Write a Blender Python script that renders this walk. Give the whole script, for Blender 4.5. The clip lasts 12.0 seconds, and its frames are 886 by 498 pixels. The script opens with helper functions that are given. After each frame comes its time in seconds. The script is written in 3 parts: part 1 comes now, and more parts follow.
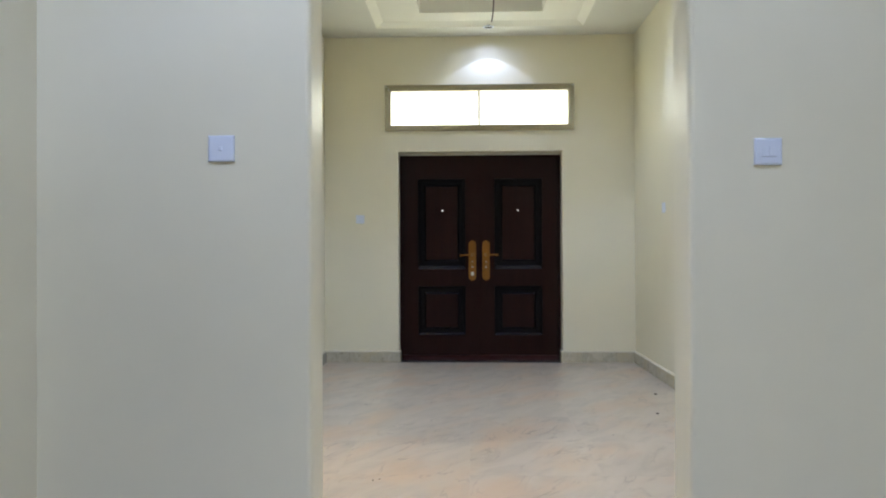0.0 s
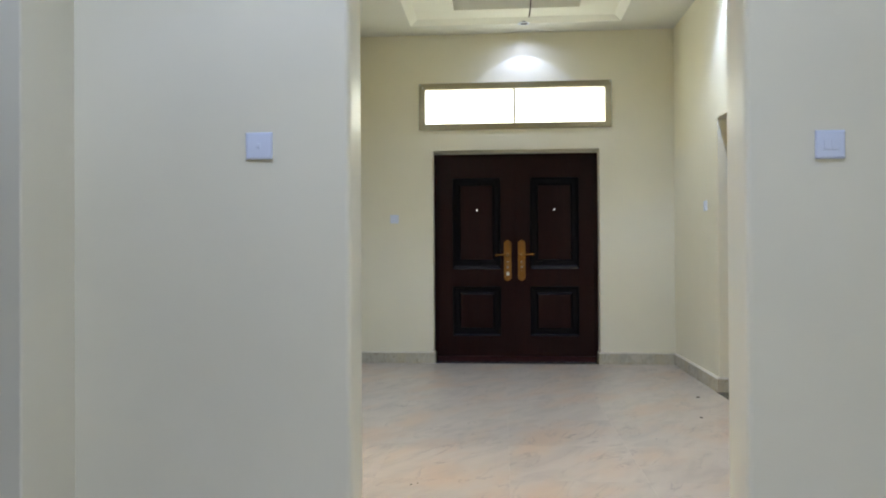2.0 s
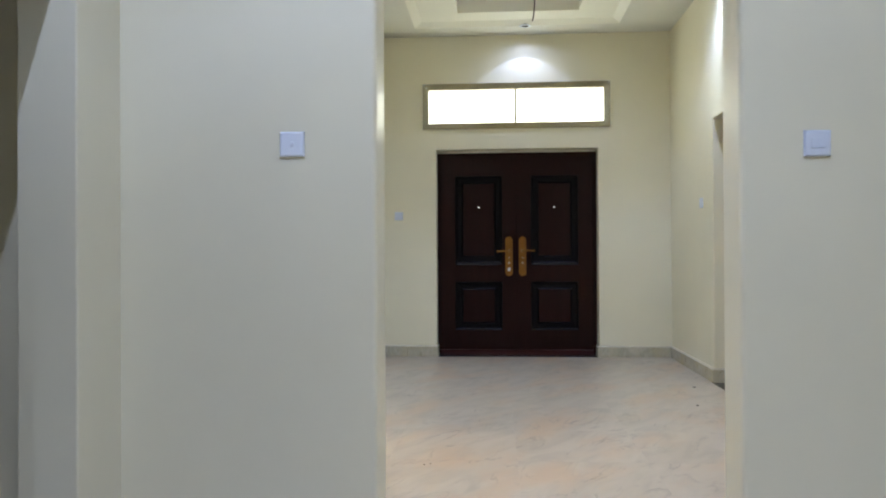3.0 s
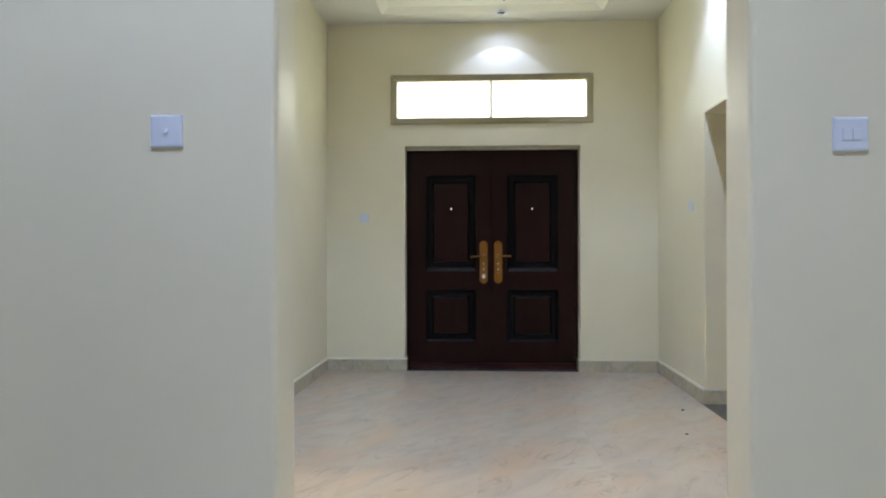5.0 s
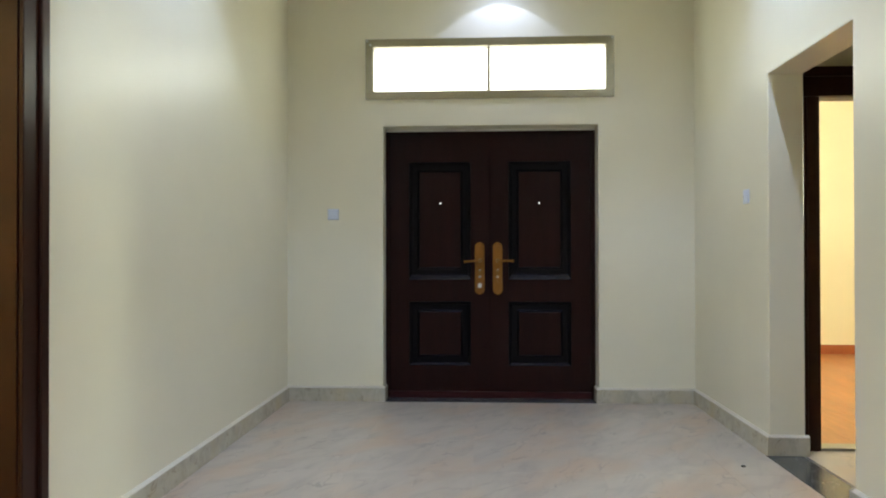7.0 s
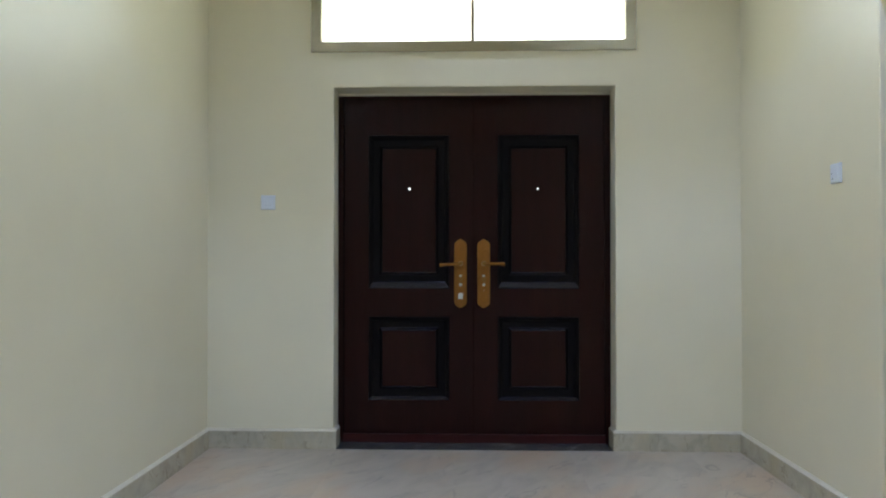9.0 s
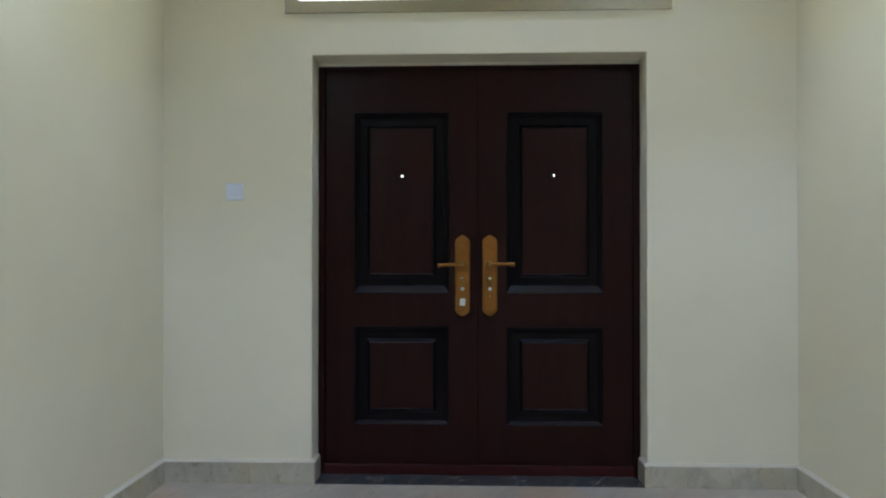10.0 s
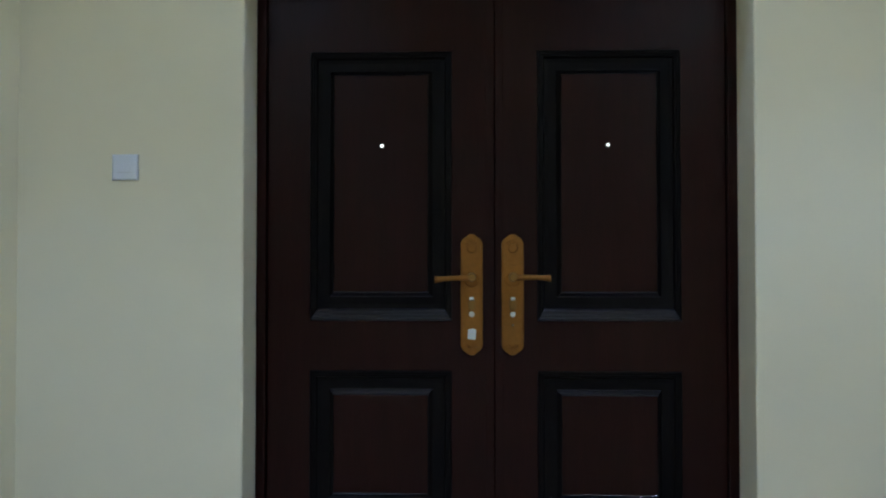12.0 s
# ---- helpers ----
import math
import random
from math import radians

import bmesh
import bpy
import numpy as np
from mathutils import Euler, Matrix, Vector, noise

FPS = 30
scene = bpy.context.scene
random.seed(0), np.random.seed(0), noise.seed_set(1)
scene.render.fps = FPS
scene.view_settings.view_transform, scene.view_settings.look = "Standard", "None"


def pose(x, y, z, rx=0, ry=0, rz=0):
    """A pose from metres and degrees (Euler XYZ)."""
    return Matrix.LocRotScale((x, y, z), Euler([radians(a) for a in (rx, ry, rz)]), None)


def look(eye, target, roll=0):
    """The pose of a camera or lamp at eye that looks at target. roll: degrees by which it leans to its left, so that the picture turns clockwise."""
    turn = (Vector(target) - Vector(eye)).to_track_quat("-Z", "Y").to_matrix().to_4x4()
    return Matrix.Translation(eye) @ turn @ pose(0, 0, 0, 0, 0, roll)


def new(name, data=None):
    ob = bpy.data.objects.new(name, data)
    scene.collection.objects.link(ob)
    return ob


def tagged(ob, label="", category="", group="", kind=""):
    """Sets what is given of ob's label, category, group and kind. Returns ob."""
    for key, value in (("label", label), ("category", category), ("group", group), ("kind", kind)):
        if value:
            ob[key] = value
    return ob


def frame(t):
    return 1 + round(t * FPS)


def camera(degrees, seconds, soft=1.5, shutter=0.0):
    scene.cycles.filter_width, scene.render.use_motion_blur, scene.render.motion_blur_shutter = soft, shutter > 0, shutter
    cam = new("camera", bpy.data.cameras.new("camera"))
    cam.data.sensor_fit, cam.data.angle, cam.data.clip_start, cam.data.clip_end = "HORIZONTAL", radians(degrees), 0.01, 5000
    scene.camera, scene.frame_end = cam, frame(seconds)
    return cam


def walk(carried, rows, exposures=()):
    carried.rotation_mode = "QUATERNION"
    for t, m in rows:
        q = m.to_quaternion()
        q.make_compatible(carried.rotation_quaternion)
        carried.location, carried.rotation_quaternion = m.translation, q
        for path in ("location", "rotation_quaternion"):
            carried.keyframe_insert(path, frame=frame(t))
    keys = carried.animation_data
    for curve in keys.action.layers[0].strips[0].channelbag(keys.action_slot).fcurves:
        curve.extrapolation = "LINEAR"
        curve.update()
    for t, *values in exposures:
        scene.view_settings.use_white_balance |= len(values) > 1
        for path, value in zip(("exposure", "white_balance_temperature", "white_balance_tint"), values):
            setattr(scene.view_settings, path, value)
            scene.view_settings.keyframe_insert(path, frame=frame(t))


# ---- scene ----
cam = camera(61.5, 12.0, soft=2.0)
PATH = [
    (0, (0.107, 0.307, 1.079), (0.036, 2.305, 1.091), -0.2),
    (0.5, (0.116, 0.463, 1.105), (0.036, 2.462, 1.119), -0.2),
    (1, (0.092, 0.476, 1.1), (-0.019, 2.473, 1.113), -0.2),
    (1.5, (0.082, 0.466, 1.098), (-0.068, 2.461, 1.109), -0.3),
    (2, (0.067, 0.385, 1.076), (-0.088, 2.379, 1.089), -0.3),
    (2.5, (0.002, 0.194, 1.06), (-0.143, 2.189, 1.073), -0.2),
    (3, (0.0, 0.177, 1.044), (-0.142, 2.172, 1.055), -0.3),
    (3.5, (0.079, 0.152, 1.036), (-0.044, 2.148, 1.049), -0.2),
    (3.7, (0.075, 0.156, 1.041), (-0.026, 2.153, 1.055), -0.3),
    (5.5, (0.176, 1.126, 1.114), (0.066, 3.123, 1.121), 0.0),
    (6, (0.205, 1.436, 1.107), (0.094, 3.433, 1.125), -0.1),
    (6.5, (0.145, 1.799, 1.111), (0.04, 3.796, 1.125), -0.1),
    (7, (0.159, 2.112, 1.109), (0.053, 4.11, 1.126), -0.1),
    (9, (0.164, 3.495, 1.092), (0.105, 5.494, 1.12), 0.0),
    (9.5, (0.221, 3.856, 1.12), (0.146, 5.855, 1.151), -0.1),
    (10, (0.179, 4.194, 1.109), (0.105, 6.192, 1.127), -0.0),
    (10.5, (0.152, 4.489, 1.146), (0.068, 6.487, 1.171), -0.0),
    (11, (0.136, 4.855, 1.098), (0.058, 6.854, 1.129), -0.0),
    (11.5, (0.128, 5.172, 1.109), (0.05, 7.17, 1.154), -0.0),
    (12, (0.112, 5.479, 1.117), (0.054, 7.478, 1.153), -0.0),
]
EXPOSURES = [(0.0, 0.09, 6480, 10), (5.5, 0.05, 6450, 10), (7.5, 0.04, 6380, 9.8), (9.0, 0.02, 6080, 9), (11.0, -0.06, 5820, 6), (12.0, -0.13, 5760, 3)]
walk(cam, [(t, look(eye, target, roll)) for t, eye, target, roll in PATH], exposures=EXPOSURES)

# ---- light ----
world = bpy.data.worlds.new("world")
scene.world = world
world.use_nodes = True
_sky = world.node_tree.nodes.new("ShaderNodeTexSky")
_sky.sky_type = "NISHITA"
_sky.sun_disc = False
_sky.sun_elevation, _sky.sun_rotation = radians(50), radians(20)
world.node_tree.links.new(_sky.outputs[0], world.node_tree.nodes["Background"].inputs[0])
world.node_tree.nodes["Background"].inputs[1].default_value = 0.1

COOL = (0.745, 0.925, 1.37)
COOL_NEAR = (0.762, 0.93, 1.44)
WARM = (1.0, 0.78, 0.46)
SPOT_W, SPILL_W, ROOM_W = 32.5, 13.5, 80.0

# ---- plan, in metres ----
XL, XR = -1.376, 1.785          # side walls of the hall
XN = -1.32                      # left wall of the near space
Y0, YP, YQ, YD = -2.4, 2.715, 2.915, 7.915   # back wall, partition faces, entrance wall
T = 0.2                         # wall thickness
FZ = -0.033                     # top of the floor slabs
LOW = -0.06                     # foot of the walls, under the floor
H = 3.30                        # ceiling
HEAD = 2.141                    # head of the plastered openings


# ---- materials ----
def mat(name, colour, rough=0.5, metal=0.0, spec=0.5, vary=0.06, scale=6.0, bump=0.0, bump_scale=120.0, coat=0.0, stretch=(1, 1, 1)):
    m = bpy.data.materials.new(name)
    m.use_nodes = True
    nt = m.node_tree
    b = nt.nodes["Principled BSDF"]
    b.inputs["Roughness"].default_value = rough
    b.inputs["Metallic"].default_value = metal
    b.inputs["Specular IOR Level"].default_value = spec
    b.inputs["Coat Weight"].default_value = coat
    b.inputs["Coat Roughness"].default_value = 0.12
    tc = nt.nodes.new("ShaderNodeTexCoord")
    mp = nt.nodes.new("ShaderNodeMapping")
    mp.inputs["Scale"].default_value = stretch
    nt.links.new(tc.outputs["Object"], mp.inputs["Vector"])
    n1 = nt.nodes.new("ShaderNodeTexNoise")
    n1.inputs["Scale"].default_value, n1.inputs["Detail"].default_value = scale, 6
    n2 = nt.nodes.new("ShaderNodeTexNoise")
    n2.inputs["Scale"].default_value, n2.inputs["Detail"].default_value = scale * 0.13, 3
    add = nt.nodes.new("ShaderNodeMath")
    add.operation = "MULTIPLY_ADD"
    add.inputs[1].default_value = 0.5
    half = nt.nodes.new("ShaderNodeMath")
    half.operation = "MULTIPLY"
    half.inputs[1].default_value = 0.5
    for n in (n1, n2):
        nt.links.new(mp.outputs[0], n.inputs["Vector"])
    nt.links.new(n2.outputs[0], half.inputs[0])
    nt.links.new(n1.outputs[0], add.inputs[0])
    nt.links.new(half.outputs[0], add.inputs[2])
    ramp = nt.nodes.new("ShaderNodeValToRGB")
    e = ramp.color_ramp.elements
    e[0].position, e[1].position = 0.3, 0.7
    e[0].color = (*[c * (1 - vary) for c in colour], 1)
    e[1].color = (*[min(1, c * (1 + vary)) for c in colour], 1)
    nt.links.new(add.outputs[0], ramp.inputs[0])
    nt.links.new(ramp.outputs[0], b.inputs["Base Color"])
    if bump:
        n3 = nt.nodes.new("ShaderNodeTexNoise")
        n3.inputs["Scale"].default_value, n3.inputs["Detail"].default_value = bump_scale, 4
        nt.links.new(mp.outputs[0], n3.inputs["Vector"])
        bp = nt.nodes.new("ShaderNodeBump")
        bp.inputs["Strength"].default_value, bp.inputs["Distance"].default_value = bump, 0.002
        nt.links.new(n3.outputs[0], bp.inputs["Height"])
        nt.links.new(bp.outputs[0], b.inputs["Normal"])
    return m


def marble(name, base, vein, blush, rough=0.12, scale=1.0, vein_amount=0.75):
    """Polished stone: cloudy ground, warm blushes, thin slanting veins; shifted from slab to slab."""
    m = bpy.data.materials.new(name)
    m.use_nodes = True
    nt = m.node_tree
    b = nt.nodes["Principled BSDF"]
    b.inputs["Roughness"].default_value = rough
    tc = nt.nodes.new("ShaderNodeTexCoord")
    info = nt.nodes.new("ShaderNodeObjectInfo")
    shift = nt.nodes.new("ShaderNodeVectorMath")
    shift.operation = "MULTIPLY_ADD"
    shift.inputs[1].default_value = (17.0, 9.0, 5.0)
    nt.links.new(info.outputs["Random"], shift.inputs[0])
    nt.links.new(tc.outputs["Object"], shift.inputs[2])
    turn = nt.nodes.new("ShaderNodeMapping")
    turn.inputs["Rotation"].default_value = (0, 0, radians(-62))
    mp = nt.nodes.new("ShaderNodeMapping")
    mp.inputs["Scale"].default_value = (0.95 * scale, 2.3 * scale, 1.6 * scale)
    nt.links.new(shift.outputs[0], turn.inputs["Vector"])
    nt.links.new(turn.outputs[0], mp.inputs["Vector"])
    cloud = nt.nodes.new("ShaderNodeTexNoise")
    cloud.inputs["Scale"].default_value, cloud.inputs["Detail"].default_value, cloud.inputs["Distortion"].default_value = 3.0, 9, 0.8
    blot = nt.nodes.new("ShaderNodeTexNoise")
    blot.inputs["Scale"].default_value, blot.inputs["Detail"].default_value = 1.7, 7
    line = nt.nodes.new("ShaderNodeTexNoise")
    line.inputs["Scale"].default_value, line.inputs["Detail"].default_value, line.inputs["Distortion"].default_value = 2.9, 9, 0.7
    mask = nt.nodes.new("ShaderNodeTexNoise")
    mask.inputs["Scale"].default_value, mask.inputs["Detail"].default_value = 3.6, 3
    geo = nt.nodes.new("ShaderNodeNewGeometry")
    turn2 = nt.nodes.new("ShaderNodeMapping")
    turn2.inputs["Rotation"].default_value = (0, 0, radians(-62))
    mp2 = nt.nodes.new("ShaderNodeMapping")
    mp2.inputs["Scale"].default_value = (0.95 * scale, 1.9 * scale, 1.6 * scale)
    nt.links.new(geo.outputs["Position"], turn2.inputs["Vector"])
    nt.links.new(turn2.outputs[0], mp2.inputs["Vector"])
    for n in (cloud, line, mask):
        nt.links.new(mp.outputs[0], n.inputs["Vector"])
    nt.links.new(mp2.outputs[0], blot.inputs["Vector"])

    def ramp(src, stops):
        r = nt.nodes.new("ShaderNodeValToRGB")
        el = r.color_ramp.elements
        while len(el) < len(stops):
            el.new(0.5)
        for q, (p, c) in zip(el, stops):
            q.position, q.color = p, (*c, 1)
        nt.links.new(src, r.inputs[0])
        return r.outputs[0]

    def mix(kind, f, a, c):
        x = nt.nodes.new("ShaderNodeMix")
        x.data_type, x.blend_type = "RGBA", kind
        for sock, v in ((x.inputs[0], f), (x.inputs[6], a), (x.inputs[7], c)):
            if isinstance(v, (int, float)):
                sock.default_value = v
            elif isinstance(v, tuple):
                sock.default_value = (*v, 1)
            else:
                nt.links.new(v, sock)
        return x.outputs[2]

    ground = ramp(cloud.outputs[0], [(0.32, tuple(c * 0.84 for c in base)), (0.52, base), (0.72, tuple(min(1, c * 1.1) for c in base))])
    warm = mix("MIX", ramp(blot.outputs[0], [(0.48, (0, 0, 0)), (0.66, (0.75, 0.75, 0.75))]), ground, blush)
    thin = ramp(line.outputs[0], [(0.482, (0, 0, 0)), (0.499, (1, 1, 1)), (0.503, (0.7, 0.7, 0.7)), (0.54, (0, 0, 0))])
    part_of = ramp(mask.outputs[0], [(0.47, (0, 0, 0)), (0.68, (vein_amount,) * 3)])
    f = mix("MULTIPLY", 1.0, thin, part_of)
    nt.links.new(mix("MIX", f, warm, vein), b.inputs["Base Color"])
    return m


def glow(name, colour, strength):
    m = bpy.data.materials.new(name)
    m.use_nodes = True
    b = m.node_tree.nodes["Principled BSDF"]
    b.inputs["Base Color"].default_value = (0.8, 0.8, 0.8, 1)
    b.inputs["Emission Color"].default_value = (*colour, 1)
    b.inputs["Emission Strength"].default_value = strength
    return m


CREAM = mat("cream_satin_paint", (0.803, 0.754, 0.576), rough=0.36, spec=0.27, vary=0.03, scale=3.0, bump=0.05, bump_scale=160)
BORDER_CEIL = mat("ceiling_border_paint", (0.74, 0.73, 0.66), rough=0.7, vary=0.02, scale=3.0, bump=0.05)
WHITE_CEIL = mat("ceiling_paint", (0.84, 0.82, 0.72), rough=0.7, vary=0.02, scale=3.0, bump=0.05)
FLOOR = marble("polished_marble", (0.446, 0.384, 0.308), (0.20, 0.165, 0.13), (0.495, 0.352, 0.232), rough=0.33, vein_amount=0.74)
SKIRT = marble("skirting_marble", (0.50, 0.465, 0.365), (0.22, 0.18, 0.13), (0.50, 0.44, 0.30), rough=0.16, scale=2.0)
BLACK_STONE = marble("dark_marble", (0.048, 0.054, 0.058), (0.26, 0.24, 0.20), (0.105, 0.088, 0.062), rough=0.24, scale=2.6, vein_amount=0.8)
GROUT = mat("white_grout", (0.60, 0.56, 0.45), rough=0.8, vary=0.08, scale=30)
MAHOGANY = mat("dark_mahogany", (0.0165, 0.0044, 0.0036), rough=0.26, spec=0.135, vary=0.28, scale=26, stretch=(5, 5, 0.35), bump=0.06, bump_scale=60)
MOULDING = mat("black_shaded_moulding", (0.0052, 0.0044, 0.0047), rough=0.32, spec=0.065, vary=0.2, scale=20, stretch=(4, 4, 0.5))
# the blue in this black stands in for cool light reflected by the beads
BEAD = mat("blue_sheen_black_bead", (0.008, 0.007, 0.014), rough=0.22, spec=0.42, vary=0.2, scale=20)
RED_SILL = mat("red_brown_sill", (0.036, 0.006, 0.006), rough=0.4, spec=0.2, vary=0.2, scale=20)
BROWN_WOOD = mat("dark_varnished_wood", (0.024, 0.0065, 0.0030), rough=0.30, spec=0.22, vary=0.12, scale=20, stretch=(4, 4, 0.3), coat=0.0)
BRASS = mat("antique_brass", (0.25, 0.108, 0.017), rough=0.42, metal=0.65, vary=0.18, scale=60, bump=0.15, bump_scale=200)
DARK_BRASS = mat("tarnished_brass", (0.24, 0.13, 0.03), rough=0.45, metal=0.6, vary=0.2, scale=60)
CHROME = mat("bright_steel", (0.60, 0.62, 0.61), rough=0.25, metal=1.0, vary=0.03)
PAPER = mat("white_film", (0.62, 0.65, 0.62), rough=0.6, vary=0.05)
PLASTIC = mat("white_plastic", (0.72, 0.77, 0.86), rough=0.3, vary=0.01)
SOFT_GREY = mat("pale_grey_plastic", (0.58, 0.62, 0.68), rough=0.4, vary=0.02)
DARK = mat("dark_gap", (0.012, 0.011, 0.010), rough=0.6, vary=0.1)
ALU = mat("champagne_aluminium", (0.36, 0.32, 0.21), rough=0.24, metal=0.9, vary=0.04, scale=10, stretch=(1, 1, 25), bump=0.3, bump_scale=50)
WOOD_FLOOR = mat("orange_wood_boards", (0.40, 0.145, 0.040), rough=0.3, vary=0.3, scale=9, stretch=(6, 0.6, 1))
WOOD_SKIRT = mat("red_wood_skirting", (0.34, 0.10, 0.035), rough=0.35, vary=0.15, scale=10, stretch=(0.5, 4, 4))
GREEN_STONE = mat("green_grey_stone", (0.26, 0.24, 0.18), rough=0.3, vary=0.15, scale=25)
WIRE = mat("black_red_wire", (0.05, 0.02, 0.018), rough=0.5, vary=0.1)
LED = glow("led_lens", COOL, 2.5)
BULB = glow("warm_lamp_glass", WARM, 9.0)
DAYLIGHT = glow("daylight_haze", (1.0, 0.985, 0.95), 2.6)


def glass_mat():
    m = bpy.data.materials.new("frosted_glass")
    m.use_nodes = True
    b = m.node_tree.nodes["Principled BSDF"]
    b.inputs["Base Color"].default_value = (0.97, 0.98, 0.96, 1)
    b.inputs["Roughness"].default_value = 0.25
    b.inputs["Transmission Weight"].default_value = 1.0
    b.inputs["IOR"].default_value = 1.45
    return m


GLASS = glass_mat()


# ---- mesh tools ----
def link_mesh(name, bm, material, smooth=False):
    me = bpy.data.meshes.new(name)
    bm.normal_update()
    bm.to_mesh(me)
    bm.free()
    me.materials.append(material)
    if smooth:
        for p in me.polygons:
            p.use_smooth = True
    return new(name, me)


def part(name, bm, material, parent, label="", smooth=False):
    ob = link_mesh(name, bm, material, smooth)
    ob.parent = parent
    if label:
        tagged(ob, label)
    return ob


def thing(name, label, category, group="", kind="", at=None):
    ob = new(name)
    ob.empty_display_size = 0.1
    if at is not None:
        ob.matrix_world = at
    return tagged(ob, label, category, group, kind)


def add_box(bm, lo, hi, bevel=0.0, segments=2):
    b2 = bmesh.new()
    bmesh.ops.create_cube(b2, size=1.0)
    for v in b2.verts:
        v.co = Vector([(l + h) / 2 + c * (h - l) for c, l, h in zip(v.co, lo, hi)])
    if bevel:
        bmesh.ops.bevel(b2, geom=b2.edges[:], offset=bevel, segments=segments, profile=0.5, affect="EDGES")
    tmp = bpy.data.meshes.new("tmp")
    b2.to_mesh(tmp)
    b2.free()
    bm.from_mesh(tmp)
    bpy.data.meshes.remove(tmp)
    return bm


def box(lo, hi, bevel=0.0, segments=2):
    return add_box(bmesh.new(), lo, hi, bevel, segments)


def add_disc(bm, centre, r0, r1, depth, axis="z", seg=24):
    """A tapered cylinder whose axis runs along x, y or z from centre."""
    turn = {"x": pose(0, 0, 0, 0, 90, 0), "y": pose(0, 0, 0, -90, 0, 0), "z": pose(0, 0, 0)}[axis]
    b2 = bmesh.new()
    bmesh.ops.create_cone(b2, cap_ends=True, segments=seg, radius1=r0, radius2=r1, depth=depth)
    bmesh.ops.transform(b2, matrix=Matrix.Translation(centre) @ turn @ pose(0, 0, depth / 2), verts=b2.verts[:])
    tmp = bpy.data.meshes.new("tmp")
    b2.to_mesh(tmp)
    b2.free()
    bm.from_mesh(tmp)
    bpy.data.meshes.remove(tmp)
    return bm


def slab_with_holes(axis, lo, hi, a0, a1, b0, b1, holes, bevel=0.0):
    """A slab from lo to hi along axis ('x', 'y' or 'z'), spanning a0..a1 and b0..b1 on the other two, with rectangular holes (a0, a1, b0, b1)."""
    bm = bmesh.new()
    av = sorted({a0, a1, *[h[0] for h in holes], *[h[1] for h in holes]})
    bv = sorted({b0, b1, *[h[2] for h in holes], *[h[3] for h in holes]})
    av, bv = [a for a in av if a0 <= a <= a1], [b for b in bv if b0 <= b <= b1]
    made = {}

    def place(a, b, c):
        key = (a, b, c)
        if key not in made:
            made[key] = bm.verts.new({"x": (c, a, b), "y": (a, c, b), "z": (a, b, c)}[axis])
        return made[key]

    def solid(i, j):
        if not (0 <= i < len(av) - 1 and 0 <= j < len(bv) - 1):
            return False
        a, b = (av[i] + av[i + 1]) / 2, (bv[j] + bv[j + 1]) / 2
        return not any(h[0] < a < h[1] and h[2] < b < h[3] for h in holes)

    for i in range(len(av) - 1):
        for j in range(len(bv) - 1):
            if not solid(i, j):
                continue
            A, B, C, D = (av[i], bv[j]), (av[i + 1], bv[j]), (av[i + 1], bv[j + 1]), (av[i], bv[j + 1])
            for c in (lo, hi):
                bm.faces.new([place(*q, c) for q in (A, B, C, D)])
            for (p, q), (di, dj) in (((A, B), (0, -1)), ((B, C), (1, 0)), ((C, D), (0, 1)), ((D, A), (-1, 0))):
                if not solid(i + di, j + dj):
                    bm.faces.new([place(*p, lo), place(*q, lo), place(*q, hi), place(*p, hi)])
    bmesh.ops.recalc_face_normals(bm, faces=bm.faces[:])
    if bevel:
        def at_hole(e):
            if len(e.link_faces) != 2 or e.calc_face_angle(0) < 1.2:
                return False
            m = (e.verts[0].co + e.verts[1].co) / 2
            a, b = {"x": (m.y, m.z), "y": (m.x, m.z), "z": (m.x, m.y)}[axis]
            return any(h[0] - 1e-4 <= a <= h[1] + 1e-4 and h[2] - 1e-4 <= b <= h[3] + 1e-4 for h in holes)
        edges = [e for e in bm.edges if at_hole(e)]
        bmesh.ops.bevel(bm, geom=edges, offset=bevel, segments=3, profile=0.5, affect="EDGES", clamp_overlap=True)
    return bm


def loft_rects(x0, x1, z0, z1, y, profile, sides=(0, 1, 2, 3), low=0.0):
    """Nested rectangles in a plane of constant y: profile is a list of (inset, depth away from the viewer). sides: 0 bottom, 1 right, 2 top, 3 left. low widens the bottom within the first 26 mm."""
    bm = bmesh.new()
    rings = []
    for inset, d in profile:
        foot = z0 + inset + low * min(1.0, inset / 0.026)
        rings.append([bm.verts.new(p) for p in ((x0 + inset, y + d, foot), (x1 - inset, y + d, foot), (x1 - inset, y + d, z1 - inset), (x0 + inset, y + d, z1 - inset))])
    for r, s in zip(rings, rings[1:]):
        for k in sides:
            bm.faces.new((r[k], r[(k + 1) % 4], s[(k + 1) % 4], s[k]))
    bmesh.ops.delete(bm, geom=[v for v in bm.verts if not v.link_faces], context="VERTS")
    return bm


def outline_prism(points, y0, y1, bevel=0.0):
    """Extrudes an outline of (x, z) points from y0 (front) to y1."""
    bm = bmesh.new()
    f = bm.faces.new([bm.verts.new((x, y0, z)) for x, z in points])
    geo = bmesh.ops.extrude_face_region(bm, geom=[f])
    bmesh.ops.translate(bm, vec=(0, y1 - y0, 0), verts=[v for v in geo["geom"] if isinstance(v, bmesh.types.BMVert)])
    bmesh.ops.recalc_face_normals(bm, faces=bm.faces[:])
    if bevel:
        bmesh.ops.bevel(bm, geom=[e for e in bm.edges if all(abs(v.co.y - y0) < 1e-6 for v in e.verts)], offset=bevel, segments=2, profile=0.5, affect="EDGES")
    return bm


